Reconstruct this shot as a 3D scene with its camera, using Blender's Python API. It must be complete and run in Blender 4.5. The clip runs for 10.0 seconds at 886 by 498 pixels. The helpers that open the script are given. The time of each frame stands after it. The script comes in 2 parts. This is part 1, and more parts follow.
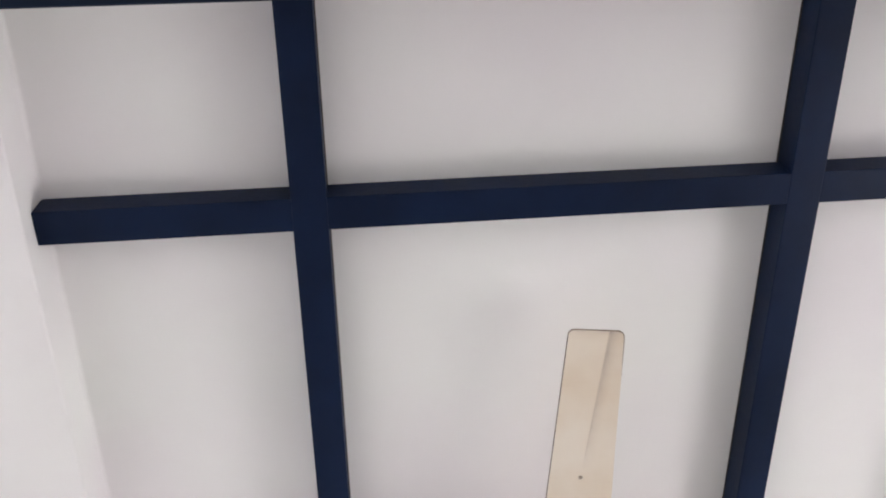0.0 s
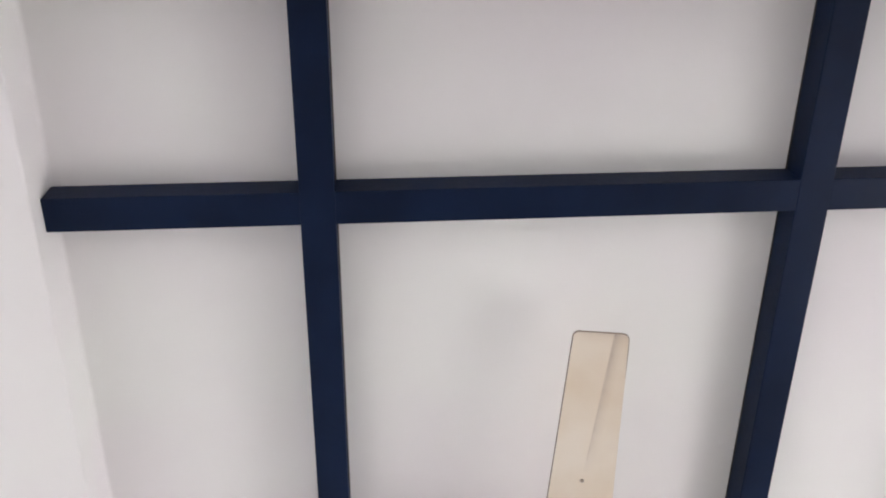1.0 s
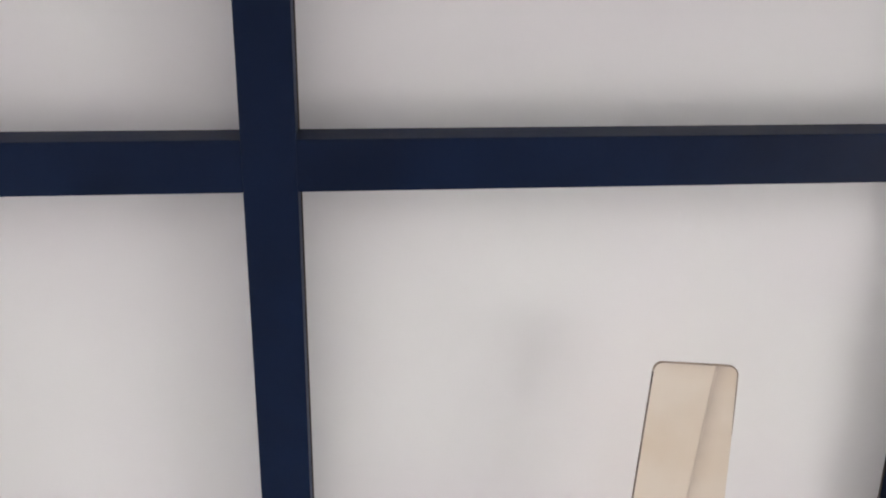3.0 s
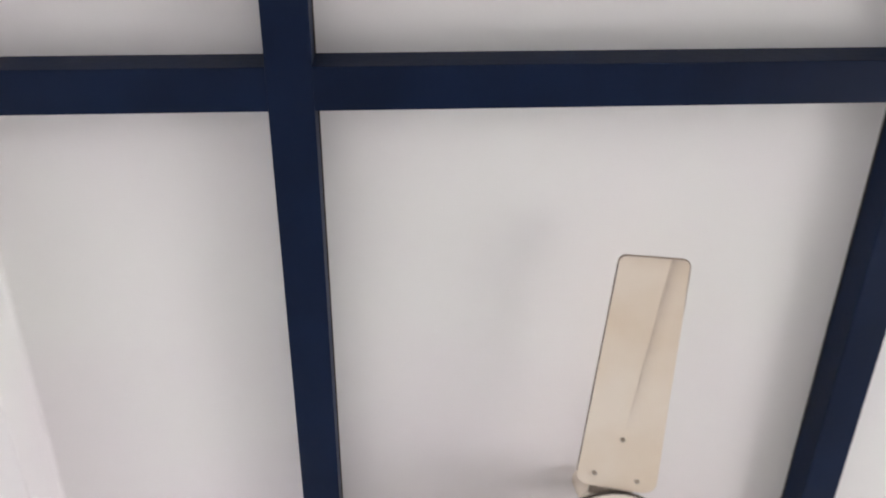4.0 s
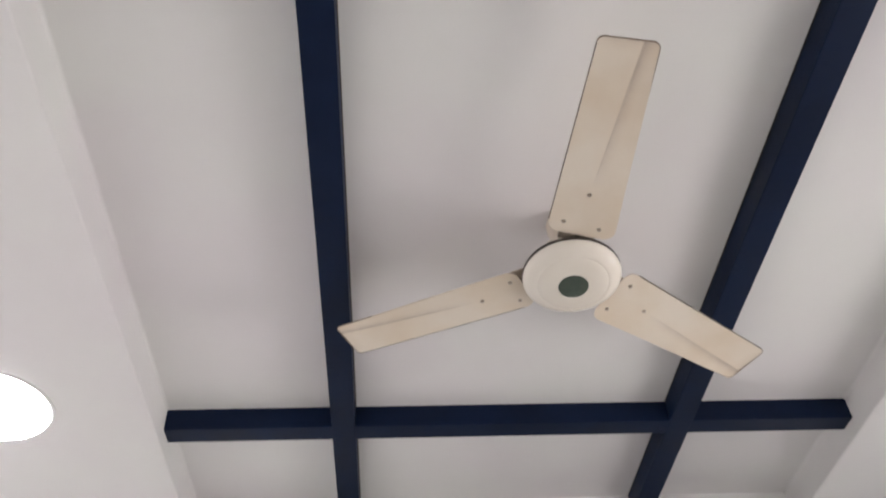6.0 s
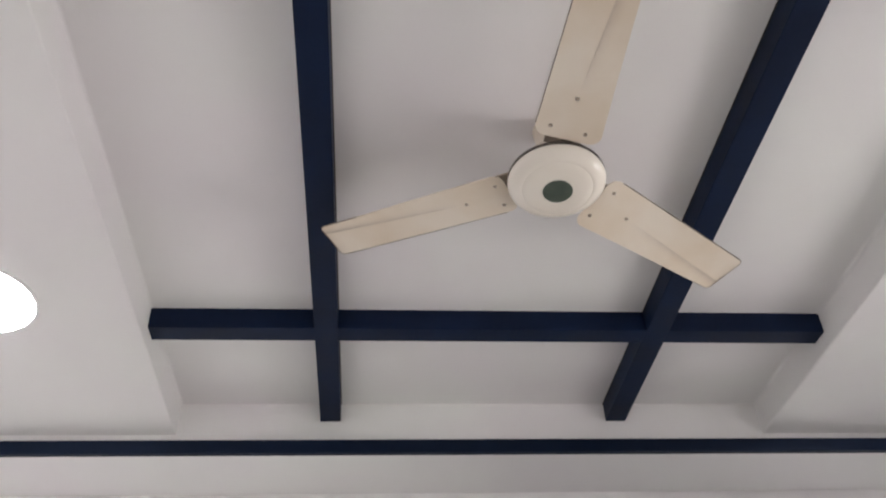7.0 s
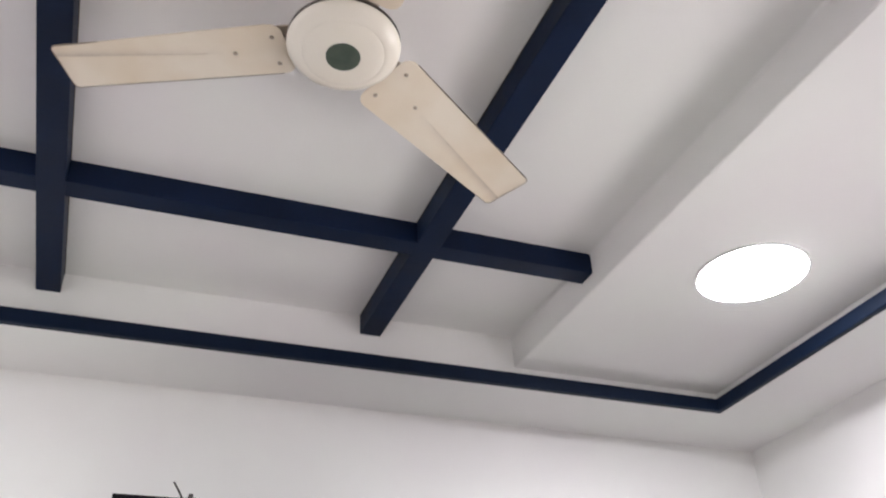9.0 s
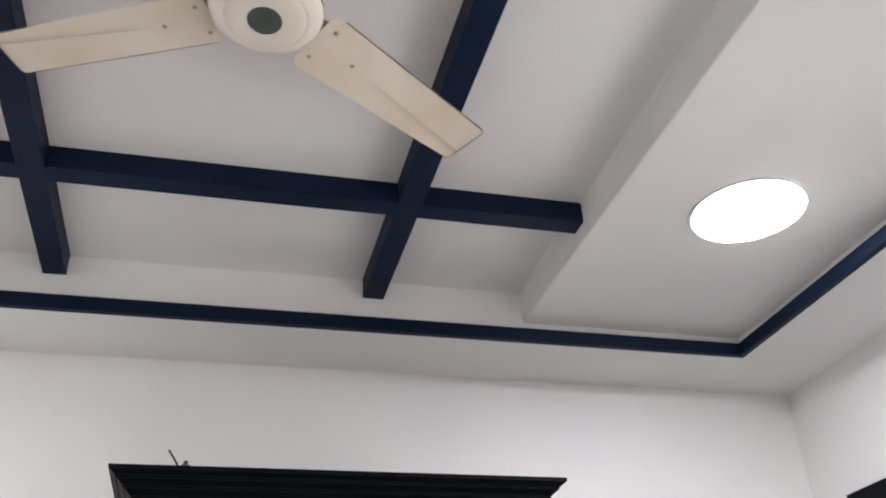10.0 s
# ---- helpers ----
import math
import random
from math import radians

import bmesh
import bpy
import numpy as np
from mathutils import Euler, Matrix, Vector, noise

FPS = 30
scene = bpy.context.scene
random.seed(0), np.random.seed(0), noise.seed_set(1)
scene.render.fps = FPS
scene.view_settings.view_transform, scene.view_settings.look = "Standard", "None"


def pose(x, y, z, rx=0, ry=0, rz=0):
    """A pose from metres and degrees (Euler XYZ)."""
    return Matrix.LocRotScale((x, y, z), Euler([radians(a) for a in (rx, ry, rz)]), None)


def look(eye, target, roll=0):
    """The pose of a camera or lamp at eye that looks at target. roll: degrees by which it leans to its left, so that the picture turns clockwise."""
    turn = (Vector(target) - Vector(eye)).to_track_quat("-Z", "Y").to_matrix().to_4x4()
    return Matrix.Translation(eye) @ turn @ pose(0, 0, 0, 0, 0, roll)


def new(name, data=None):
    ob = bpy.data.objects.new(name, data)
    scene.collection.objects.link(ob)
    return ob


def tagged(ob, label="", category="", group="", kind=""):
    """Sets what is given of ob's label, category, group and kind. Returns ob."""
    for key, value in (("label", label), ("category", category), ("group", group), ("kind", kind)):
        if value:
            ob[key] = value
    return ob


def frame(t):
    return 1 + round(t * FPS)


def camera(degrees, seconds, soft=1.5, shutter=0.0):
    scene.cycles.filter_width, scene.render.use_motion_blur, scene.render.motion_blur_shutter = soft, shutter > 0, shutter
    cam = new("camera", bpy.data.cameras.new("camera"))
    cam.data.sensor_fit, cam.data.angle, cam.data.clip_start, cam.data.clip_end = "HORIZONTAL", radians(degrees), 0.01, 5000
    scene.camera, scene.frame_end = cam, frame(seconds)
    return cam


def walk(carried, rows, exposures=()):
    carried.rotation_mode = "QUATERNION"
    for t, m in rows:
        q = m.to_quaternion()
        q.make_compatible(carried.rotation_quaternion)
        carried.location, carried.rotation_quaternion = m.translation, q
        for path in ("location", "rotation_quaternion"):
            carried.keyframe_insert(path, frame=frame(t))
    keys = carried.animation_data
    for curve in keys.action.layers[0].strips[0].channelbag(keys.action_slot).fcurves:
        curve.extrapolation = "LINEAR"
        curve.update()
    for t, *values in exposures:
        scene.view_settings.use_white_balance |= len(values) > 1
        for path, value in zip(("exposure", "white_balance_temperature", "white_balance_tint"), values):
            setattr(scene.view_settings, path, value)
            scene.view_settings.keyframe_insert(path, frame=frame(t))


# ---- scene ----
# ---- camera ----
cam = camera(52.58, 10.0, 1.9, 0.4)


def aim(x, y, z, yaw, pitch, roll):
    """A camera pose: heading, tilt above the level, and turn about its own axis."""
    return pose(x, y, z, 90 + pitch, 0, yaw) @ pose(0, 0, 0, 0, 0, roll)


walk(cam, [
    (0.0, aim(-0.028, -0.137, 1.205, -11.96, 63.46, -14.05)),
    (0.5, aim(-0.030, -0.085, 1.181, -11.73, 65.08, -13.16)),
    (0.8, aim(-0.012, -0.115, 1.191, -10.54, 64.65, -11.80)),
    (1.0, aim(-0.033, -0.114, 1.195, -11.60, 64.14, -12.28)),
    (1.2, aim(-0.020, -0.039, 1.351, -11.48, 64.03, -11.96)),
    (1.5, aim(-0.022, 0.050, 1.461, -12.48, 65.52, -12.94)),
    (1.8, aim(0.002, 0.091, 1.506, -10.60, 66.60, -11.18)),
    (2.0, aim(-0.010, 0.134, 1.540, -12.61, 67.66, -12.95)),
    (2.2, aim(-0.011, 0.162, 1.580, -13.72, 68.23, -13.96)),
    (3.3, aim(-0.032, 0.326, 1.724, -19.45, 70.13, -19.88)),
    (3.5, aim(-0.016, 0.327, 1.665, -15.17, 68.97, -16.05)),
    (4.0, aim(0.014, 0.113, 1.548, -7.57, 59.98, -8.01)),
    (4.2, aim(0.018, 0.085, 1.484, -7.60, 59.05, -7.91)),
    (4.5, aim(0.008, 0.063, 1.498, -7.22, 55.84, -7.51)),
    (4.7, aim(-0.005, 0.085, 1.475, -7.88, 55.08, -8.30)),
    (5.0, aim(0.012, 0.063, 1.508, -6.28, 52.35, -6.23)),
    (5.2, aim(0.050, 0.065, 1.506, -4.53, 50.95, -4.23)),
    (5.5, aim(0.029, 0.068, 1.505, -4.64, 48.14, -4.05)),
    (5.8, aim(0.027, -0.028, 1.436, -4.65, 44.98, -3.70)),
    (6.0, aim(0.004, -0.066, 1.381, -5.14, 43.58, -3.87)),
    (6.2, aim(-0.001, -0.083, 1.360, -5.24, 42.51, -3.59)),
    (7.3, aim(0.004, -0.018, 1.341, -6.47, 37.36, -2.98)),
    (7.5, aim(0.012, 0.008, 1.354, -6.72, 36.78, -3.04)),
    (8.0, aim(0.046, 0.169, 1.434, -9.20, 35.49, -3.76)),
    (8.5, aim(0.093, 0.195, 1.410, -15.69, 34.79, -3.89)),
    (8.8, aim(0.109, 0.202, 1.441, -20.66, 33.35, -2.62)),
    (9.0, aim(0.118, 0.206, 1.427, -22.19, 32.86, -2.61)),
    (9.3, aim(0.153, 0.213, 1.454, -22.13, 30.47, -2.40)),
    (9.5, aim(0.220, 0.202, 1.395, -19.71, 31.12, -2.16)),
    (9.7, aim(0.297, 0.175, 1.418, -17.87, 31.22, -2.66)),
    (10.0, aim(0.401, 0.138, 1.404, -15.91, 30.88, -3.06)),
], [(0.0, 0.09, 6460, 10), (2.0, 0.13, 6470, 10), (4.0, 0.09, 6470, 10), (5.0, 0.03, 6480, 10), (5.5, -0.25, 6640, 10), (6.0, -0.25, 6630, 10), (7.5, -0.49, 6610, 10), (8.0, -0.50, 6650, 10), (8.5, -0.13, 6610, 10), (9.0, -0.15, 6550, 10), (9.5, -0.14, 6480, 10), (9.7, -0.52, 6500, 10), (10.0, -0.42, 6510, 10)])

# ---- world and lights ----
world = bpy.data.worlds.new("sky")
scene.world = world
world.use_nodes = True
wn = world.node_tree
sky = wn.nodes.new("ShaderNodeTexSky")
sky.sky_type = "NISHITA"
sky.sun_disc = False
sky.sun_elevation, sky.sun_rotation = radians(40), radians(200)
wn.links.new(sky.outputs[0], wn.nodes["Background"].inputs[0])
wn.nodes["Background"].inputs[1].default_value = 0.1


def window_lamp(name, m, sx, sy, watts, colour, spread=180):
    """An area lamp in a window's opening, narrowed to a spread of so many degrees to spare the walls beside it."""
    data = bpy.data.lights.new(name, "AREA")
    data.shape, data.size, data.size_y, data.energy, data.color = "RECTANGLE", sx, sy, watts, colour
    data.spread = radians(spread)
    ob = new(name, data)
    ob.matrix_world = m
    return ob


# ---- plan, in metres ----
UP = 1.35                                            # height of the plan's zero above the floor
ZC, ZB, ZA = UP + 1.593, UP + 1.522, UP + 1.472      # recess ceiling, beam underside, side soffits
ZT1, ZS = UP + 1.444, UP + 1.394                     # trim top, outer soffit (and trim underside)
XA, XB = -0.657, 1.464                               # recess sides
XL0, XL1, XR0, XR1 = -0.159, -0.087, 0.880, 0.953    # long beams
YC = ((0.549, 0.620), (2.268, 2.339))                # cross beams
YN, YF = 0.120, 2.871                                # recess ends
XT0, XT1 = -1.530, 2.337                             # trim sides
WX0, WX1, WY0, WY1 = -1.90, 2.74, -0.62, 3.205        # walls
TOP = ZC + 0.12
WIN_E = (1.08, 1.78, 0.95, 2.15)                    # window in the east wall: y0 y1 z0 z1
WIN_S = (-1.40, 1.60, 0.90, 2.15)                    # added window, out of view, in the south wall: x0 x1 z0 z1
DOOR = (2.02, 2.92, 2.20)                            # doorway in the east wall: y0 y1 head

window_lamp("window_light_east", look((WX1 + 0.14, 1.42, 1.57), (0, 1.38, 2.20)), 0.60, 1.10, 13.5, (1.0, 0.955, 0.95), 105)
# fill light from the south, added; no such source is in view
window_lamp("fill_light_south", look((0.10, WY0 - 0.14, 1.52), (0.10, 3, 2.45)), 2.9, 1.15, 6, (1.0, 0.97, 0.96), 130)


# ---- materials ----
def material(name, colour, rough, metal=0.0):
    m = bpy.data.materials.new(name)
    m.use_nodes = True
    b = m.node_tree.nodes["Principled BSDF"]
    b.inputs["Base Color"].default_value = (*colour, 1)
    b.inputs["Roughness"].default_value = rough
    b.inputs["Metallic"].default_value = metal
    return m, m.node_tree, b


def textured(name, colour_a, colour_b, rough, scale, fine, bump, stretch=(1, 1, 1), metal=0.0, spread=(0.35, 0.65), gloss_swing=0.1):
    """Two colours mixed by broad noise, gloss varied by it, fine relief from small noise."""
    m, nt, b = material(name, colour_a, rough, metal)
    n, l = nt.nodes, nt.links
    co = n.new("ShaderNodeTexCoord")
    mp = n.new("ShaderNodeMapping")
    mp.inputs["Scale"].default_value = stretch
    l.new(co.outputs["Object"], mp.inputs[0])
    big = n.new("ShaderNodeTexNoise")
    big.inputs["Scale"].default_value, big.inputs["Detail"].default_value = scale, 5
    l.new(mp.outputs[0], big.inputs["Vector"])
    ramp = n.new("ShaderNodeValToRGB")
    ramp.color_ramp.elements[0].position, ramp.color_ramp.elements[1].position = spread
    ramp.color_ramp.elements[0].color, ramp.color_ramp.elements[1].color = (*colour_a, 1), (*colour_b, 1)
    l.new(big.outputs[0], ramp.inputs[0])
    l.new(ramp.outputs[0], b.inputs["Base Color"])
    mr = n.new("ShaderNodeMapRange")
    mr.inputs["To Min"].default_value, mr.inputs["To Max"].default_value = max(rough - gloss_swing, 0.05), min(rough + gloss_swing, 1)
    l.new(big.outputs[0], mr.inputs["Value"])
    l.new(mr.outputs[0], b.inputs["Roughness"])
    small = n.new("ShaderNodeTexNoise")
    small.inputs["Scale"].default_value, small.inputs["Detail"].default_value = fine, 4
    l.new(mp.outputs[0], small.inputs["Vector"])
    bp = n.new("ShaderNodeBump")
    bp.inputs["Strength"].default_value, bp.inputs["Distance"].default_value = bump, 0.002
    l.new(small.outputs[0], bp.inputs["Height"])
    l.new(bp.outputs[0], b.inputs["Normal"])
    return m


def shaded_soiled_blade(m):
    """Soft shade behind a blade's pressed crease, painted brown and fading away, and a film of grime at the tip."""
    nt = m.node_tree
    n, l = nt.nodes, nt.links
    b = n["Principled BSDF"]
    paint = b.inputs["Base Color"].links[0].from_socket

    def calc(op, x, y, clamp=False):
        k = n.new("ShaderNodeMath")
        k.operation, k.use_clamp = op, clamp
        for i, v in enumerate((x, y)):
            if isinstance(v, (int, float)):
                k.inputs[i].default_value = v
            else:
                l.new(v, k.inputs[i])
        return k.outputs[0]

    co = n.new("ShaderNodeTexCoord")
    xyz = n.new("ShaderNodeSeparateXYZ")
    l.new(co.outputs["Object"], xyz.inputs[0])
    x, y = xyz.outputs[0], xyz.outputs[1]
    along = calc("MULTIPLY", calc("SUBTRACT", x, 0.25), 1 / 0.33, True)
    off = calc("SUBTRACT", y, calc("MULTIPLY", calc("SUBTRACT", x, 0.2586), 0.0879))
    behind = calc("MULTIPLY", calc("ADD", off, 0.003), 1 / 0.003, True)
    fade = calc("POWER", calc("SUBTRACT", 1.0, calc("MULTIPLY", off, 1 / 0.026, True)), 1.8)
    # the fold's soft shade, put into the colour
    streak = calc("MULTIPLY", calc("MULTIPLY", behind, fade), calc("POWER", along, 0.6))
    tip = calc("POWER", calc("MULTIPLY", calc("SUBTRACT", x, 0.565), 1 / 0.04, True), 2.0)
    rough = n.new("ShaderNodeTexNoise")
    rough.inputs["Scale"].default_value, rough.inputs["Detail"].default_value = 45, 5
    l.new(co.outputs["Object"], rough.inputs["Vector"])
    broken = calc("ADD", calc("MULTIPLY", rough.outputs[0], 0.9), 0.45)
    amount = calc("MULTIPLY", calc("ADD", calc("MULTIPLY", streak, 0.62), calc("MULTIPLY", tip, 0.30)), broken, True)
    mix = n.new("ShaderNodeMixRGB")
    l.new(amount, mix.inputs[0])
    l.new(paint, mix.inputs[1])
    mix.inputs[2].default_value = (0.36, 0.275, 0.225, 1)
    l.new(mix.outputs[0], b.inputs["Base Color"])
    return m


def duller(m, level):
    m.node_tree.nodes["Principled BSDF"].inputs["Specular IOR Level"].default_value = level
    return m


CEILING = textured("ceiling_paint", (0.785, 0.752, 0.762), (0.805, 0.803, 0.782), 0.75, 1.6, 90, 0.12)
WALL = textured("wall_paint", (0.775, 0.748, 0.752), (0.80, 0.795, 0.778), 0.7, 1.4, 70, 0.15)
NAVY = textured("navy_paint", (0.0025, 0.0080, 0.0265), (0.0038, 0.0118, 0.0385), 0.5, 6, 60, 0.25, (1, 1, 1))
TRIM_NAVY = textured("navy_trim_paint", (0.0030, 0.0082, 0.0225), (0.0046, 0.0115, 0.0310), 0.5, 5, 60, 0.2)
CREAM = textured("aged_cream_enamel", (0.72, 0.61, 0.49), (0.80, 0.728, 0.635), 0.42, 5, 40, 0.08, (1, 1, 1))
BLADE = shaded_soiled_blade(textured("aged_blade_enamel", (0.72, 0.61, 0.48), (0.79, 0.71, 0.605), 0.42, 5, 40, 0.08))
CAP = textured("cream_white_enamel", (0.80, 0.73, 0.635), (0.83, 0.775, 0.69), 0.22, 6, 50, 0.05)
DARK = textured("dark_gap_metal", (0.035, 0.028, 0.022), (0.07, 0.055, 0.045), 0.5, 30, 120, 0.2, metal=0.3)
BADGE = textured("grey_green_badge", (0.055, 0.075, 0.058), (0.08, 0.10, 0.08), 0.45, 40, 200, 0.2)
TAN = textured("grimy_tan_metal", (0.38, 0.31, 0.25), (0.52, 0.44, 0.36), 0.5, 30, 120, 0.2, metal=0.2)
ARM = textured("grimy_brown_metal", (0.16, 0.13, 0.10), (0.30, 0.25, 0.20), 0.5, 40, 120, 0.25, metal=0.2)
EDGE = textured("edge_dark_brown", (0.08, 0.064, 0.052), (0.26, 0.21, 0.165), 0.6, 25, 120, 0.2)
TIPGRIME = textured("tip_grime", (0.22, 0.17, 0.13), (0.40, 0.32, 0.25), 0.6, 25, 120, 0.2)
FOLD = textured("crease_shade", (0.55, 0.46, 0.37), (0.66, 0.57, 0.47), 0.55, 25, 120, 0.1)
SCREW = textured("dulled_steel", (0.26, 0.21, 0.165), (0.44, 0.37, 0.30), 0.35, 60, 150, 0.2, metal=0.6)
BLACKWOOD = textured("black_stained_wood", (0.0011, 0.0018, 0.0026), (0.0026, 0.0036, 0.0048), 0.5, 5, 50, 0.3, (1, 8, 8))
FLOOR = textured("floor_tile", (0.25, 0.235, 0.22), (0.32, 0.30, 0.28), 0.35, 2, 30, 0.1)
WIRE = textured("dusty_cable", (0.03, 0.027, 0.025), (0.08, 0.07, 0.06), 0.6, 40, 100, 0.2)
CLAMP = textured("grey_clip_plastic", (0.035, 0.032, 0.030), (0.085, 0.078, 0.072), 0.6, 60, 200, 0.2)
PLASTIC = textured("white_plastic", (0.75, 0.75, 0.75), (0.8, 0.8, 0.8), 0.4, 4, 60, 0.05)
GLASS = bpy.data.materials.new("window_glass")
GLASS.use_nodes = True
_b = GLASS.node_tree.nodes["Principled BSDF"]
_b.inputs["Transmission Weight"].default_value, _b.inputs["Roughness"].default_value, _b.inputs["IOR"].default_value = 1.0, 0.02, 1.45
LED = bpy.data.materials.new("lit_diffuser")
LED.use_nodes = True
_b = LED.node_tree.nodes["Principled BSDF"]
_b.inputs["Base Color"].default_value = (0.9, 0.9, 0.9, 1)
_b.inputs["Emission Color"].default_value = (0.945, 0.95, 0.99, 1)
_b.inputs["Emission Strength"].default_value = 106.0


for _m, _level in ((NAVY, 0.14), (TRIM_NAVY, 0.14), (BLACKWOOD, 0.09)):
    duller(_m, _level)


# ---- mesh helpers ----
def box(bm, x0, x1, y0, y1, z0, z1):
    v = [bm.verts.new(p) for p in ((x0, y0, z0), (x1, y0, z0), (x1, y1, z0), (x0, y1, z0), (x0, y0, z1), (x1, y0, z1), (x1, y1, z1), (x0, y1, z1))]
    for f in ((0, 3, 2, 1), (4, 5, 6, 7), (0, 1, 5, 4), (1, 2, 6, 5), (2, 3, 7, 6), (3, 0, 4, 7)):
        bm.faces.new([v[i] for i in f])


def bevelled(bm, width, segments=2):
    bmesh.ops.bevel(bm, geom=list(bm.edges), offset=width, segments=segments, profile=0.6, affect="EDGES")


def part(name, bm, mat, parent=None, label="", smooth=False):
    me = bpy.data.meshes.new(name)
    bmesh.ops.recalc_face_normals(bm, faces=list(bm.faces))
    if smooth:
        for f in bm.faces:
            f.smooth = True
        for e in bm.edges:
            e.smooth = len(e.link_faces) != 2 or e.calc_face_angle(0) < 0.6
    bm.to_mesh(me)
    bm.free()
    me.materials.append(mat)
    ob = new(name, me)
    ob.parent = parent
    return tagged(ob, label) if label else ob


def lathe(bm, profile, turns=48):
    """Turns (radius, z) pairs about z."""
    rings = []
    for r, z in profile:
        if r < 1e-6:
            rings.append([bm.verts.new((0, 0, z))])
        else:
            rings.append([bm.verts.new((r * math.cos(2 * math.pi * i / turns), r * math.sin(2 * math.pi * i / turns), z)) for i in range(turns)])
    for a, b in zip(rings, rings[1:]):
        for i in range(turns):
            j = (i + 1) % turns
            if len(a) == 1 and len(b) > 1:
                bm.faces.new((a[0], b[i], b[j]))
            elif len(b) == 1 and len(a) > 1:
                bm.faces.new((a[i], a[j], b[0]))
            elif len(a) > 1:
                bm.faces.new((a[i], a[j], b[j], b[i]))


def extruded(bm, outline, axis, a, b):
    """A closed profile (two coordinates, in the order of the axes left over) pushed along an axis from a to b."""
    def at(p, s):
        q = list(p)
        q.insert("xyz".index(axis), s)
        return bm.verts.new(q)
    va, vb = [at(p, a) for p in outline], [at(p, b) for p in outline]
    n = len(outline)
    for i in range(n):
        bm.faces.new((va[i], va[(i + 1) % n], vb[(i + 1) % n], vb[i]))
    bm.faces.new(va)
    bm.faces.new(vb[::-1])


def structure(name, bm, mat, label, category, smooth=False):
    return tagged(part(name, bm, mat, None, "", smooth), label, category, "", "structure")


# ---- the room ----
bm = bmesh.new()
box(bm, WX0 - 0.2, WX1 + 0.2, WY0 - 0.2, WY1 + 0.2, -0.15, 0)
structure("floor", bm, FLOOR, "plain grey stone-coloured floor", "floor")

bm = bmesh.new()
box(bm, XT0 - 0.004, XA, YN - 0.004, YF + 0.004, ZA, ZC + 0.02)
box(bm, XB, XT1 + 0.004, YN - 0.004, YF + 0.004, ZA, ZC + 0.02)
bmesh.ops.bevel(bm, geom=[e for e in bm.edges if all(abs(v.co.z - ZA) < 1e-4 and (abs(v.co.x - XA) < 1e-4 or abs(v.co.x - XB) < 1e-4) for v in e.verts)], offset=0.006, segments=3, profile=0.5, affect="EDGES")
box(bm, WX0, XT0, WY0, WY1, ZS, ZC + 0.02)
box(bm, XT1, WX1, WY0, WY1, ZS, ZC + 0.02)
box(bm, XT0, XT1, WY0, YN, ZS, ZC + 0.02)
box(bm, XT0, XT1, YF, WY1, ZS, ZC + 0.02)
box(bm, WX0 - 0.1, WX1 + 0.1, WY0 - 0.1, WY1 + 0.1, ZC, TOP)
for at, way, R in ((XA, 1, 0.010), (XB, -1, 0.012)):
    fillet = [(at + way * R * (1 - math.sin(k)), ZC - R * (1 - math.cos(k))) for k in (math.pi / 2 * i / 8 for i in range(9))]
    extruded(bm, [(at - way * 0.01, ZC + 0.01), (at + way * R, ZC + 0.01)] + fillet + [(at - way * 0.01, ZC - R)], "y", YN, YF)
structure("ceiling", bm, CEILING, "white painted plaster tray ceiling with a raised centre", "ceiling", True)


def wall(name, axis, at, thick, span, holes, label):
    """A wall across an axis, from at to at + thick, with openings (a0, a1, z0, z1) side by side."""
    m = bmesh.new()
    lo, hi = min(at, at + thick), max(at, at + thick)
    pieces, edge = [], span[0]
    for h0, h1, k0, k1 in sorted(holes):
        pieces += [(edge, h0, 0, ZC), (h0, h1, k1, ZC)]
        if k0 > 0:
            pieces.append((h0, h1, 0, k0))
        edge = h1
    pieces.append((edge, span[1], 0, ZC))
    for p0, p1, q0, q1 in pieces:
        if axis == "x":
            box(m, lo, hi, p0, p1, q0, q1)
        else:
            box(m, p0, p1, lo, hi, q0, q1)
    return structure(name, m, WALL, label, "wall")


wall("wall_east", "x", WX1, 0.2, (WY0 - 0.2, WY1 + 0.2), [WIN_E, (DOOR[0], DOOR[1], 0, DOOR[2])], "smooth white painted wall with a window and a door")
wall("wall_west", "x", WX0, -0.2, (WY0 - 0.2, WY1 + 0.2), [], "smooth white painted wall")
wall("wall_north", "y", WY1, 0.2, (WX0, WX1), [], "smooth white painted wall behind the dark wardrobe")
wall("wall_south", "y", WY0, -0.2, (WX0, WX1), [WIN_S], "smooth white painted wall with an added wide window")

# door in the east wall: black frame with a closed black leaf
door = tagged(new("door_1"), "black stained wooden door, closed, in a black frame", "door", "", "structure")
door.matrix_world = pose(WX1, (DOOR[0] + DOOR[1]) / 2, 0)
dw = (DOOR[1] - DOOR[0]) / 2
m = bmesh.new()
for a0, a1, b0, b1 in ((-dw - 0.06, -dw + 0.03, 0.0, DOOR[2] + 0.06), (dw - 0.03, dw + 0.06, 0.0, DOOR[2] + 0.06), (-dw + 0.031, dw - 0.031, DOOR[2] - 0.03, DOOR[2] + 0.06)):
    box(m, -0.025, 0.10, a0, a1, b0, b1)
part("door_frame", m, BLACKWOOD, door)
m = bmesh.new()
box(m, 0.02, 0.06, -dw + 0.033, dw - 0.033, 0.006, DOOR[2] - 0.033)
bevelled(m, 0.003)
part("door_leaf", m, BLACKWOOD, door)

# dark trim round the tray: four mitred strips
TW = 0.020


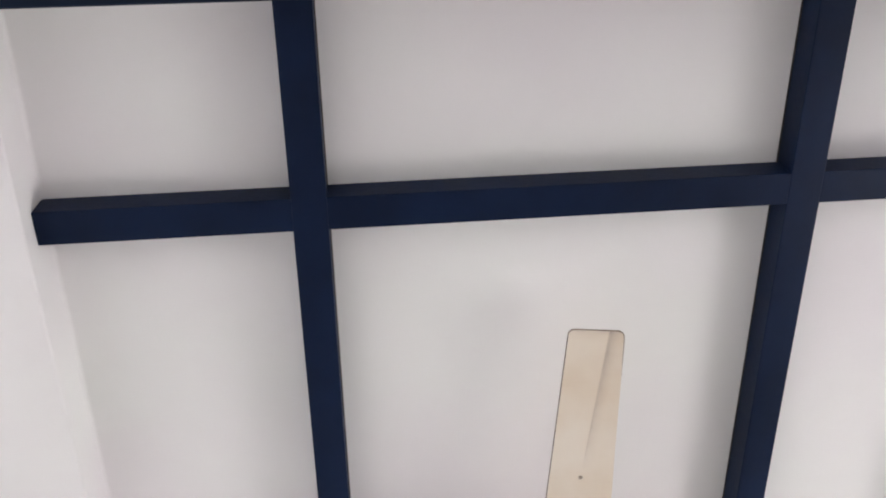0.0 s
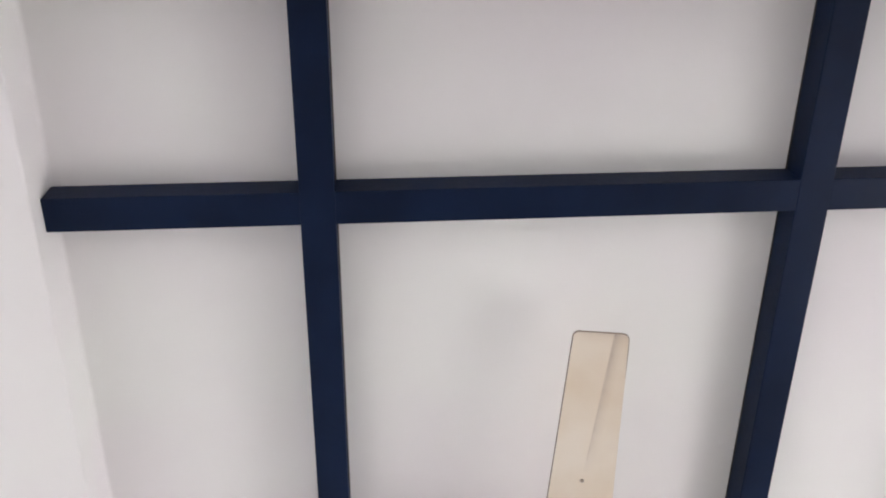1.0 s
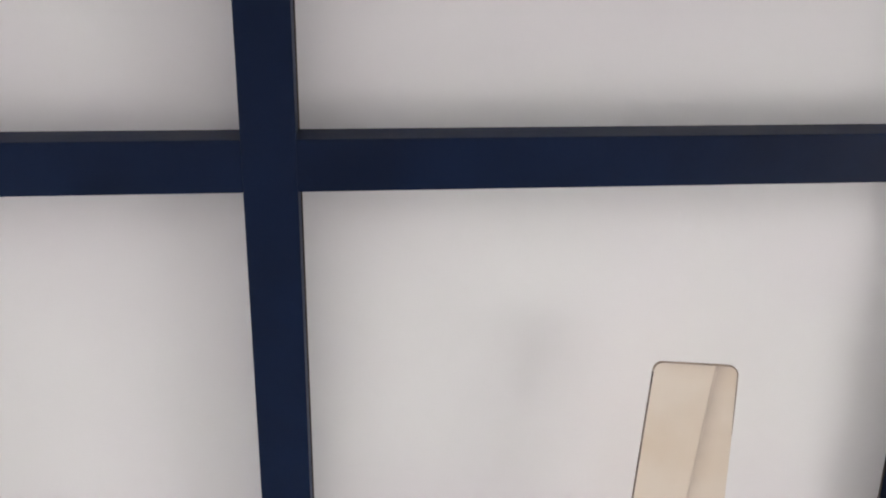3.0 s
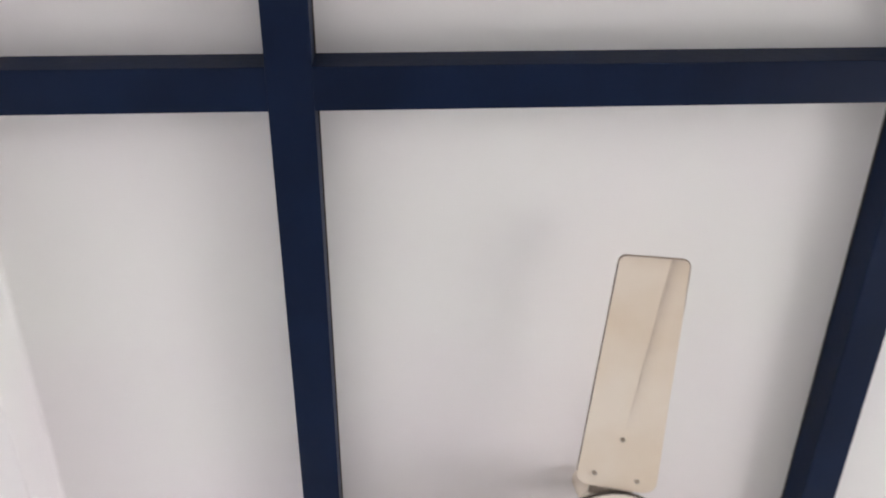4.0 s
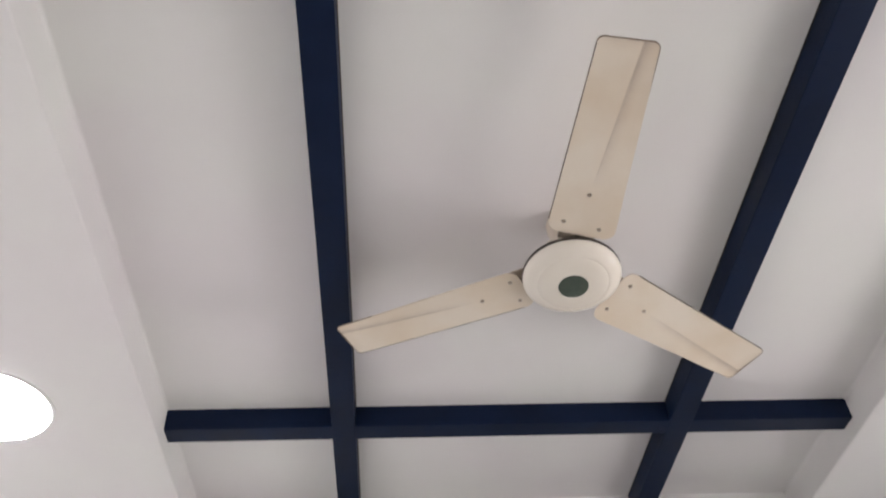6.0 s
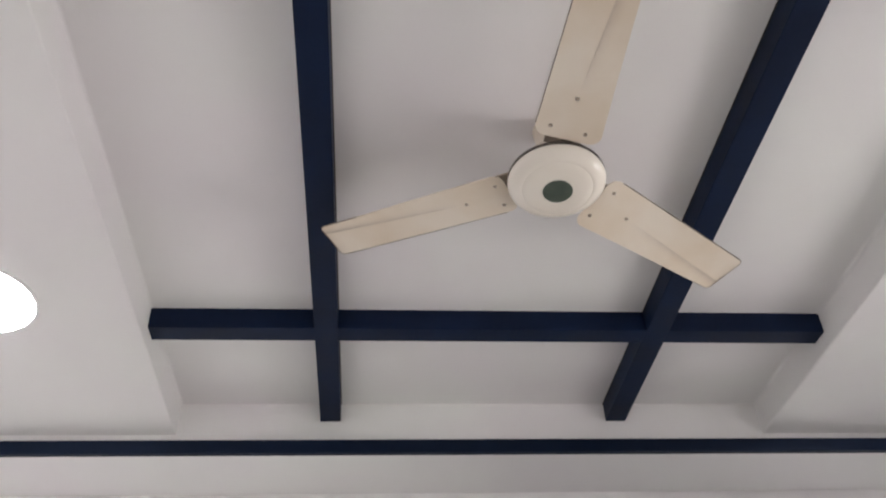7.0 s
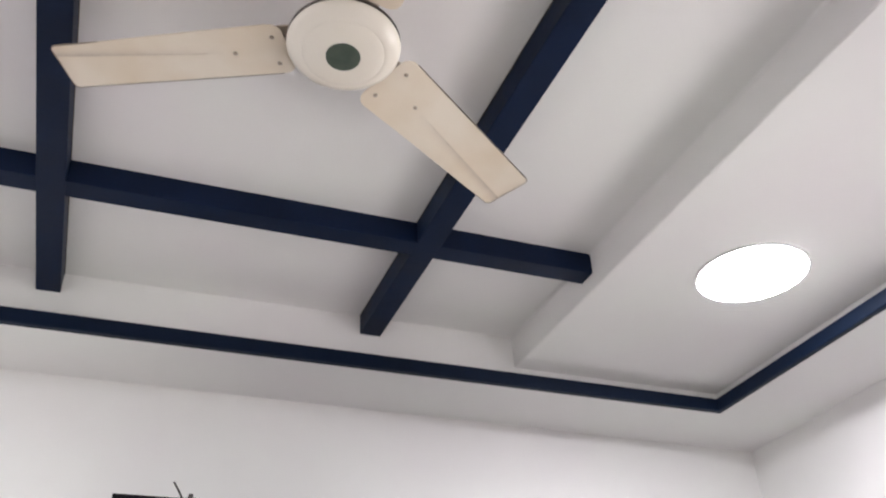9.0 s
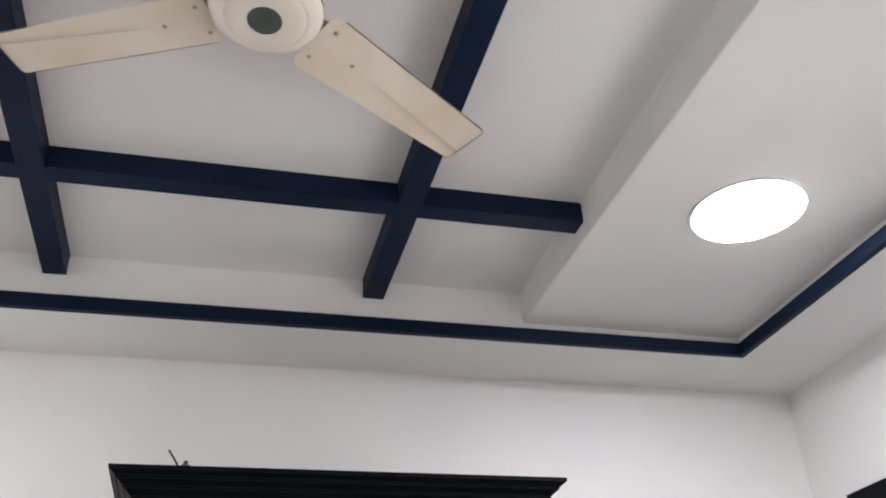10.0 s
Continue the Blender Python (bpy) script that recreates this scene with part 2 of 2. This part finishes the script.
def trim_strip(name, p0, p1, inward):
    """A strip along the riser from p0 to p1, with a small rounded nose, mitred at both ends."""
    d = (Vector(p1) - Vector(p0)).normalized()
    n = Vector(inward)
    m = bmesh.new()
    prof = [(0.0, ZT1), (TW - 0.004, ZT1), (TW, ZT1 - 0.004), (TW, ZS + 0.003), (TW - 0.003, ZS - 0.0005), (-0.004, ZS - 0.0005)]
    rows = []
    for end, s in ((p0, 1), (p1, -1)):
        rows.append([m.verts.new((*(Vector(end) + n * o + d * s * o), z)) for o, z in prof])
    k = len(prof)
    for i in range(k):
        m.faces.new((rows[0][i], rows[0][(i + 1) % k], rows[1][(i + 1) % k], rows[1][i]))
    m.faces.new(rows[0])
    m.faces.new(rows[1][::-1])
    return structure(name, m, TRIM_NAVY, "navy painted wooden trim strip edging the ceiling tray", "trim")


trim_strip("trim_1", (XT0, YF), (XT1, YF), (0, -1))
trim_strip("trim_2", (XT1, YF), (XT1, YN), (-1, 0))
trim_strip("trim_3", (XT1, YN), (XT0, YN), (0, 1))
trim_strip("trim_4", (XT0, YN), (XT0, YF), (1, 0))


# ---- ceiling beams ----
def long_beam(x0, x1):
    m = bmesh.new()
    box(m, x0, x1, YN + 0.001, YF - 0.001, ZB, ZC + 0.001)
    bevelled(m, 0.0025)
    beam = part("ceiling_beam", m, NAVY)
    m = bmesh.new()
    box(m, x0 - 0.0022, x1 + 0.0022, YN + 0.002, YF - 0.002, ZC - 0.0035, ZC + 0.001)
    part("joint_line", m, DARK, beam, "dark open joint against the ceiling")
    return tagged(beam, "navy painted timber beam running the length of the ceiling recess", "ceiling beam", "beams of the ceiling grid")


def cross_beam(y0, y1):
    m = bmesh.new()
    for a, b in ((XA + 0.001, XL0 + 0.001), (XL1 - 0.001, XR0 + 0.001), (XR1 - 0.001, XB - 0.001)):
        k = bmesh.new()
        box(k, a, b, y0, y1, ZB + 0.0008, ZC + 0.001)
        bevelled(k, 0.0025)
        tmp = bpy.data.meshes.new("tmp")
        k.to_mesh(tmp)
        k.free()
        m.from_mesh(tmp)
        bpy.data.meshes.remove(tmp)
    return tagged(part("ceiling_beam", m, NAVY), "navy painted timber cross beam let in between the long beams", "ceiling beam", "beams of the ceiling grid")


long_beam(XL0, XL1)
long_beam(XR0, XR1)
for y0, y1 in YC:
    cross_beam(y0, y1)


# ---- ceiling lights ----
def ceiling_light(x, y):
    base = tagged(new("ceiling_light"), "round white surface-mounted ceiling light, switched on", "ceiling light", "lights in the side soffits")
    base.matrix_world = pose(x, y, ZA)
    m = bmesh.new()
    lathe(m, [(0.0, 0.0), (0.173, 0.0), (0.175, -0.0015), (0.1745, -0.0060), (0.172, -0.0075), (0.167, -0.0070), (0.165, -0.0050), (0.0, -0.0050)])
    part("rim", m, PLASTIC, base, smooth=True)
    m = bmesh.new()
    lathe(m, [(0.0, -0.0052), (0.1645, -0.0052), (0.1640, -0.0062), (0.10, -0.0066), (0.0, -0.0068)])
    part("diffuser", m, LED, base, "glowing white diffuser", True)
    return base


# the last one is out of view, added by symmetry to balance the light
for x, y in ((1.89, 2.05), (-1.08, 2.05), (-1.08, 0.92), (1.89, 0.92)):
    ceiling_light(x, y)

# ---- ceiling fan ----
FX, FY, FZ = 0.440, 1.473, UP + 1.442
fan = tagged(new("ceiling_fan"), "aged cream three-blade ceiling fan at rest under the recess", "ceiling fan")
tilt = Vector((0, 0, 1)).rotation_difference(Vector((0.049, 0.068, 1))).to_matrix().to_4x4()
fan.matrix_world = Matrix.Translation((FX, FY, FZ)) @ tilt

m = bmesh.new()
lathe(m, [(0.0, -0.0672), (0.040, -0.0662), (0.066, -0.0630), (0.080, -0.0598), (0.0825, -0.0582), (0.0845, -0.0583), (0.092, -0.0556), (0.105, -0.0482), (0.1125, -0.0410), (0.1150, -0.0352), (0.1140, -0.0320), (0.108, -0.0310), (0.0, -0.0310)], 64)
part("bottom_cover", m, CAP, fan, "domed cream-white bottom cover", True)
# a dark ring stands for the shade in the gap above the cover
m = bmesh.new()
lathe(m, [(0.0, -0.0310), (0.1130, -0.0310), (0.1150, -0.0290), (0.1150, -0.0235), (0.1110, -0.0220), (0.0, -0.0220)], 64)
part("dark_ring", m, DARK, fan, "dark ring for the shaded gap above the bottom cover", True)
m = bmesh.new()
lathe(m, [(0.0, -0.022), (0.070, -0.022), (0.074, -0.016), (0.074, 0.026), (0.066, 0.044), (0.05, 0.058), (0.03, 0.070), (0.0, 0.070)], 64)
part("motor_housing", m, CREAM, fan, "cream motor housing", True)
m = bmesh.new()
lathe(m, [(0.0, -0.0690), (0.030, -0.0688), (0.0345, -0.0680), (0.0350, -0.0652), (0.0, -0.0652)], 40)
part("badge", m, BADGE, fan, "round grey-green badge", True)
m = bmesh.new()
lathe(m, [(0.0, 0.069), (0.013, 0.069), (0.013, 0.12), (0.0, 0.12)], 20)
part("down_rod", m, CREAM, fan, "short cream rod", True)
m = bmesh.new()
lathe(m, [(0.0, 0.092), (0.022, 0.092), (0.034, 0.102), (0.042, 0.120), (0.045, 0.149), (0.0, 0.149)], 40)
part("canopy", m, CREAM, fan, "cream canopy against the ceiling", True)


FOLD_UP = -0.18                                          # slope of the folded strip behind the crease


def blade_mesh():
    """One blade along +x, root at 0.108, tip at 0.6, pitched, with rounded corners, a folded trailing strip and thickness."""
    R0, R1 = 0.116, 0.600
    lead = lambda r: 0.076 - 0.018 * (r - R0) / (R1 - R0)
    trail = lambda r: 0.070 - 0.011 * (r - R0) / (R1 - R0)
    rr, rt = 0.026, 0.013
    n, k = 30, 28
    m = bmesh.new()
    grid = []
    for i in range(n + 1):
        u = 0.5 - 0.5 * math.cos(math.pi * i / n)
        r = R0 + (R1 - R0) * u
        cut = 0.0
        if r < R0 + rr:
            cut = rr - math.sqrt(max(rr * rr - (R0 + rr - r) ** 2, 0))
        if r > R1 - rt:
            cut = rt - math.sqrt(max(rt * rt - (r - R1 + rt) ** 2, 0))
        a, b = -lead(r) + cut, trail(r) - cut
        f = max(0.0, (r - 0.27) / 0.33)
        crease = 0.001 + 0.029 * f
        u = (r - R0) / (R1 - R0)
        pitch = 0.19 - 0.14 * u
        line = []
        for j in range(k + 1):
            mid = min(max(crease, a + 0.1 * (b - a)), b - 0.1 * (b - a))
            s = a + (mid - a) * 2 * j / k if j <= k // 2 else mid + (b - mid) * (2 * j / k - 1)
            z = -pitch * s - 0.019 * (1 - u)
            if f > 0 and s > crease:
                z += (pitch + FOLD_UP) * min(f * 1.5, 1.0) * (s - crease)
            line.append(m.verts.new((r, s, z)))
        grid.append(line)
    for p, q in zip(grid, grid[1:]):
        for j in range(k):
            m.faces.new((p[j], p[j + 1], q[j + 1], q[j]))
    bmesh.ops.recalc_face_normals(m, faces=list(m.faces))
    ext = bmesh.ops.extrude_face_region(m, geom=list(m.faces))
    for v in ext["geom"]:
        if isinstance(v, bmesh.types.BMVert):
            v.co.z += 0.0022
    return m


def crease_mesh():
    """The shade along the crease, drawn as a thin brownish strip."""
    m = bmesh.new()
    rows = []
    for i in range(12):
        r = 0.285 + 0.305 * i / 11
        f = (r - 0.27) / 0.33
        u = (r - 0.117) / 0.483
        y = 0.001 + 0.029 * f
        z = -(0.19 - 0.14 * u) * y - 0.019 * (1 - u)
        w = 0.0004 + 0.0011 * f
        rows.append([m.verts.new((r, y + o, z + h)) for o, h in ((-0.0004, -0.0005), (w, -0.0005 - 0.18 * w), (w, 0.0012), (-0.0004, 0.0012))])
    for p, q in zip(rows, rows[1:]):
        for i in range(4):
            m.faces.new((p[i], p[(i + 1) % 4], q[(i + 1) % 4], q[i]))
    m.faces.new(rows[0])
    m.faces.new(rows[-1][::-1])
    return m


def bracket_mesh():
    """The plate riveted to the blade's upper side."""
    m = bmesh.new()
    extruded(m, [(0.088, -0.046), (0.130, -0.046), (0.165, -0.034), (0.235, -0.016), (0.248, 0.0), (0.235, 0.016), (0.165, 0.034), (0.130, 0.040), (0.088, 0.038)], "z", 0.0005, 0.0040)
    return m


def arm_mesh():
    """The short arm between the motor and the plate."""
    m = bmesh.new()
    extruded(m, [(0.070, -0.008), (0.132, -0.010), (0.132, 0.018), (0.070, 0.014)], "z", -0.003, 0.0004)
    bevelled(m, 0.002)
    return m


def edge_mesh():
    """A thin dark bead along the blade's leading edge."""
    m = bmesh.new()
    rows = []
    for i in range(9):
        u = 0.06 + 0.91 * i / 8
        r = 0.117 + 0.483 * u
        y = -(0.076 - 0.018 * u)
        z = -(0.19 - 0.14 * u) * y - 0.019 * (1 - u)
        rows.append([m.verts.new((r, y + o, z + h)) for o, h in ((-0.0010, -0.0006), (0.0006, -0.0006), (0.0006, 0.0030), (-0.0010, 0.0030))])
    for p, q in zip(rows, rows[1:]):
        for i in range(4):
            m.faces.new((p[i], p[(i + 1) % 4], q[(i + 1) % 4], q[i]))
    m.faces.new(rows[0])
    m.faces.new(rows[-1][::-1])
    return m


def tip_mesh():
    """A hair-thin grimy line round the tip and along the outer trailing edge."""
    path = [(0.587 + 0.013 * math.sin(k), -0.0455 - 0.013 * math.cos(k)) for k in (i * math.pi / 12 for i in range(7))]
    path += [(0.587 + 0.013 * math.cos(k), 0.0462 + 0.013 * math.sin(k)) for k in (i * math.pi / 12 for i in range(7))]
    path += [(r, 0.070 - 0.011 * (r - 0.117) / 0.483) for r in (0.57, 0.555, 0.54, 0.525, 0.51, 0.495)]
    m = bmesh.new()
    rows = []
    for i, (r, y) in enumerate(path):
        u, f = (r - 0.117) / 0.483, max(0.0, (r - 0.27) / 0.33)
        pitch, crease = 0.19 - 0.14 * u, 0.001 + 0.029 * f
        z = -pitch * y - 0.019 * (1 - u)
        if y > crease:
            z += (pitch + FOLD_UP) * min(f * 1.5, 1.0) * (y - crease)
        p, q = path[max(i - 1, 0)], path[min(i + 1, len(path) - 1)]
        d = math.hypot(q[0] - p[0], q[1] - p[1])
        nx, ny = (q[1] - p[1]) / d, -(q[0] - p[0]) / d
        w = 0.0009 if i < 15 else 0.0009 * (20 - i) / 6
        rows.append([m.verts.new((r + nx * o, y + ny * o, z + h)) for o, h in ((-w, -0.0006), (w, -0.0006), (w, 0.0028), (-w, 0.0028))])
    for p, q in zip(rows, rows[1:]):
        for i in range(4):
            m.faces.new((p[i], p[(i + 1) % 4], q[(i + 1) % 4], q[i]))
    m.faces.new(rows[0])
    m.faces.new(rows[-1][::-1])
    bmesh.ops.recalc_face_normals(m, faces=list(m.faces))
    return m


blade_data = None
SAG = (0.001, 0.009, 0.0)                                # how far each blade hangs below its seat
BEND = (0.010, 0.002, -0.004)                            # small uneven turns of the blades
for q in range(3):
    turn = Matrix.Translation((0, 0, -SAG[q])) @ Matrix.Rotation(-1.529 + q * 2 * math.pi / 3 + BEND[q], 4, "Z") @ Matrix.Diagonal((1.002, 1.03, 1, 1))
    if q == 0:
        blade = part("blade", blade_mesh(), BLADE, fan, "yellowed cream metal blade with a pressed crease", True)
        iron = part("blade_bracket", bracket_mesh(), TAN, fan, "grimy tan metal blade bracket")
        rim = part("leading_edge", edge_mesh(), EDGE, blade, "dark brown leading edge")
        edge_data = rim.data
        tip = part("tip_edge", tip_mesh(), TIPGRIME, blade, "brown grime round the blade tip")
        tip_data = tip.data
        arm = part("bracket_arm", arm_mesh(), ARM, iron, "dark grimy bracket arm")
        arm_data = arm.data
        fold = part("crease_line", crease_mesh(), FOLD, blade, "brownish strip drawn for the shade along the crease")
        fold_data = fold.data
        sm = bmesh.new()
        lathe(sm, [(0.0, -0.0030), (0.003, -0.0028), (0.0046, -0.0013), (0.0050, 0.0010), (0.0, 0.0010)], 14)
        screw = part("screw", sm, SCREW, blade, "dulled steel screw", True)
        screws = [screw]
        blade_data, iron_data, screw_data = blade.data, iron.data, screw.data
        for _ in range(2):
            s = new("screw", screw_data)
            s.parent = blade
            screws.append(tagged(s, "dulled steel screw"))
    else:
        blade = tagged(new("blade", blade_data), "yellowed cream metal blade with a pressed crease")
        blade.parent = fan
        rim = tagged(new("leading_edge", edge_data), "dark brown leading edge")
        rim.parent = blade
        tip = tagged(new("tip_edge", tip_data), "brown grime round the blade tip")
        tip.parent = blade
        fold = tagged(new("crease_line", fold_data), "brownish strip drawn for the shade along the crease")
        fold.parent = blade
        iron = tagged(new("blade_bracket", iron_data), "grimy tan metal blade bracket")
        iron.parent = fan
        arm = tagged(new("bracket_arm", arm_data), "dark grimy bracket arm")
        arm.parent = iron
        screws = []
        for _ in range(3):
            s = new("screw", screw_data)
            s.parent = blade
            screws.append(tagged(s, "dulled steel screw"))
    blade.matrix_local = turn
    iron.matrix_local = turn
    for s, p in zip(screws, ((0.228, -0.003), (0.146, -0.043), (0.140, 0.034))):
        u = (p[0] - 0.117) / 0.483
        s.matrix_local = Matrix.Translation((*p, -(0.19 - 0.14 * u) * p[1] - 0.019 * (1 - u)))

# ---- dark wardrobe against the north wall ----
HX0, HX1, HY, HZ = 0.157, 1.434, 2.563, UP + 0.814      # front top edge of its cornice
wardrobe = tagged(new("wardrobe"), "black stained wooden wardrobe with a stepped cornice against the white wall", "wardrobe")
wardrobe.matrix_world = pose((HX0 + HX1) / 2, WY1, 0)
half, depth = (HX1 - HX0) / 2, WY1 - HY


def stepped(name, z1, z0, o1, o0, label=""):
    """A moulding course between two heights, drawn in by o1 at its top and o0 at its bottom from the cornice's front top edge."""
    m = bmesh.new()
    ring = []
    for z, o in ((z1, o1), (z0, o0)):
        w, d = half - o, depth - o
        ring.append([m.verts.new(p) for p in ((-w, -0.004, z), (-w, -d, z), (w, -d, z), (w, -0.004, z))])
    for i in range(4):
        m.faces.new((ring[0][i], ring[0][(i + 1) % 4], ring[1][(i + 1) % 4], ring[1][i]))
    m.faces.new(ring[0])
    m.faces.new(ring[1][::-1])
    return part(name, m, BLACKWOOD, wardrobe, label)


level, inset = HZ, 0.0
for drop, draw in ((0.010, 0.001), (0.012, 0.012), (0.007, 0.001), (0.014, 0.014), (0.007, 0.001), (0.016, 0.014), (0.008, 0.001), (0.030, 0.010)):
    stepped("cornice_moulding", level, level - drop, inset, inset + draw)
    level, inset = level - drop, inset + draw + 0.003
bw, bd = half - inset - 0.004, depth - inset - 0.004
m = bmesh.new()
box(m, -bw, bw, -bd + 0.022, -0.004, 0.06, level)
part("carcass", m, BLACKWOOD, wardrobe)
m = bmesh.new()
box(m, -bw + 0.02, bw - 0.02, -bd + 0.06, -0.03, 0.0, 0.06)
part("plinth", m, BLACKWOOD, wardrobe)
for side in (-1, 1):
    m = bmesh.new()
    x0, x1 = sorted((side * 0.002, side * (bw - 0.002)))
    box(m, x0, x1, -bd, -bd + 0.021, 0.065, level - 0.004)
    bevelled(m, 0.003)
    part("wardrobe_door", m, BLACKWOOD, wardrobe)


# ---- cable end and clip on the wardrobe's top ----
def tube(name, points, radius, mat, parent=None):
    c = bpy.data.curves.new(name, "CURVE")
    c.dimensions, c.bevel_depth, c.bevel_resolution, c.resolution_u = "3D", radius, 3, 8
    sp = c.splines.new("NURBS")
    sp.points.add(len(points) - 1)
    for q, p in zip(sp.points, points):
        q.co = (*p, 1)
    sp.use_endpoint_u, sp.order_u = True, 3
    tmp = new(name, c)
    me = bpy.data.meshes.new_from_object(tmp.evaluated_get(bpy.context.evaluated_depsgraph_get()))
    bpy.data.objects.remove(tmp)
    me.materials.clear()
    me.materials.append(mat)
    ob = new(name, me)
    ob.parent = parent
    return ob


kx = HX0 + 0.172
cable = tagged(new("cable_end"), "dark loose cable end with a grey clip on the wardrobe top", "cable")
cable.matrix_world = pose(kx, HY + 0.03, HZ)
tube("cable", [(0.16, 0.40, 0.004), (0.05, 0.10, 0.004), (0.006, 0.02, 0.006), (-0.006, 0.004, 0.022), (-0.017, 0.0, 0.038), (-0.026, -0.002, 0.050)], 0.0028, WIRE, cable)
m = bmesh.new()
box(m, 0.010, 0.034, -0.010, 0.008, 0.0005, 0.010)
box(m, 0.015, 0.027, -0.007, 0.005, 0.0098, 0.021)
bevelled(m, 0.002)
part("clip", m, CLAMP, cable, "small grey plastic clip")


# ---- windows that light the room, out of view; the south one is added ----
def window(name, m4, w, z0, z1, label):
    """A two-light casement window; local x runs along the wall, y points outwards."""
    base = tagged(new(name), label, "window", "", "structure")
    base.matrix_world = m4
    for nm, (a0, a1, b0, b1) in (("frame", (-w, -w + 0.05, z0, z1)), ("frame", (w - 0.05, w, z0, z1)), ("frame", (-w + 0.051, w - 0.051, z1 - 0.05, z1)), ("frame", (-w + 0.051, w - 0.051, z0, z0 + 0.05)), ("mullion", (-0.025, 0.025, z0 + 0.051, z1 - 0.051))):
        k = bmesh.new()
        box(k, a0, a1, 0.04, 0.09, b0, b1)
        bevelled(k, 0.003)
        part(nm, k, BLACKWOOD, base)
    for a0, a1 in ((-w + 0.051, -0.026), (0.026, w - 0.051)):
        k = bmesh.new()
        box(k, a0, a1, 0.060, 0.066, z0 + 0.051, z1 - 0.051)
        part("pane", k, GLASS, base).visible_shadow = False


window("window_1", pose(WX1, (WIN_E[0] + WIN_E[1]) / 2, 0, 0, 0, -90), (WIN_E[1] - WIN_E[0]) / 2, WIN_E[2], WIN_E[3], "black framed casement window in a white wall")
window("added_window", pose((WIN_S[0] + WIN_S[1]) / 2, WY0, 0, 0, 0, 180), (WIN_S[1] - WIN_S[0]) / 2, WIN_S[2], WIN_S[3], "black framed wide window, added out of view for the fill light")
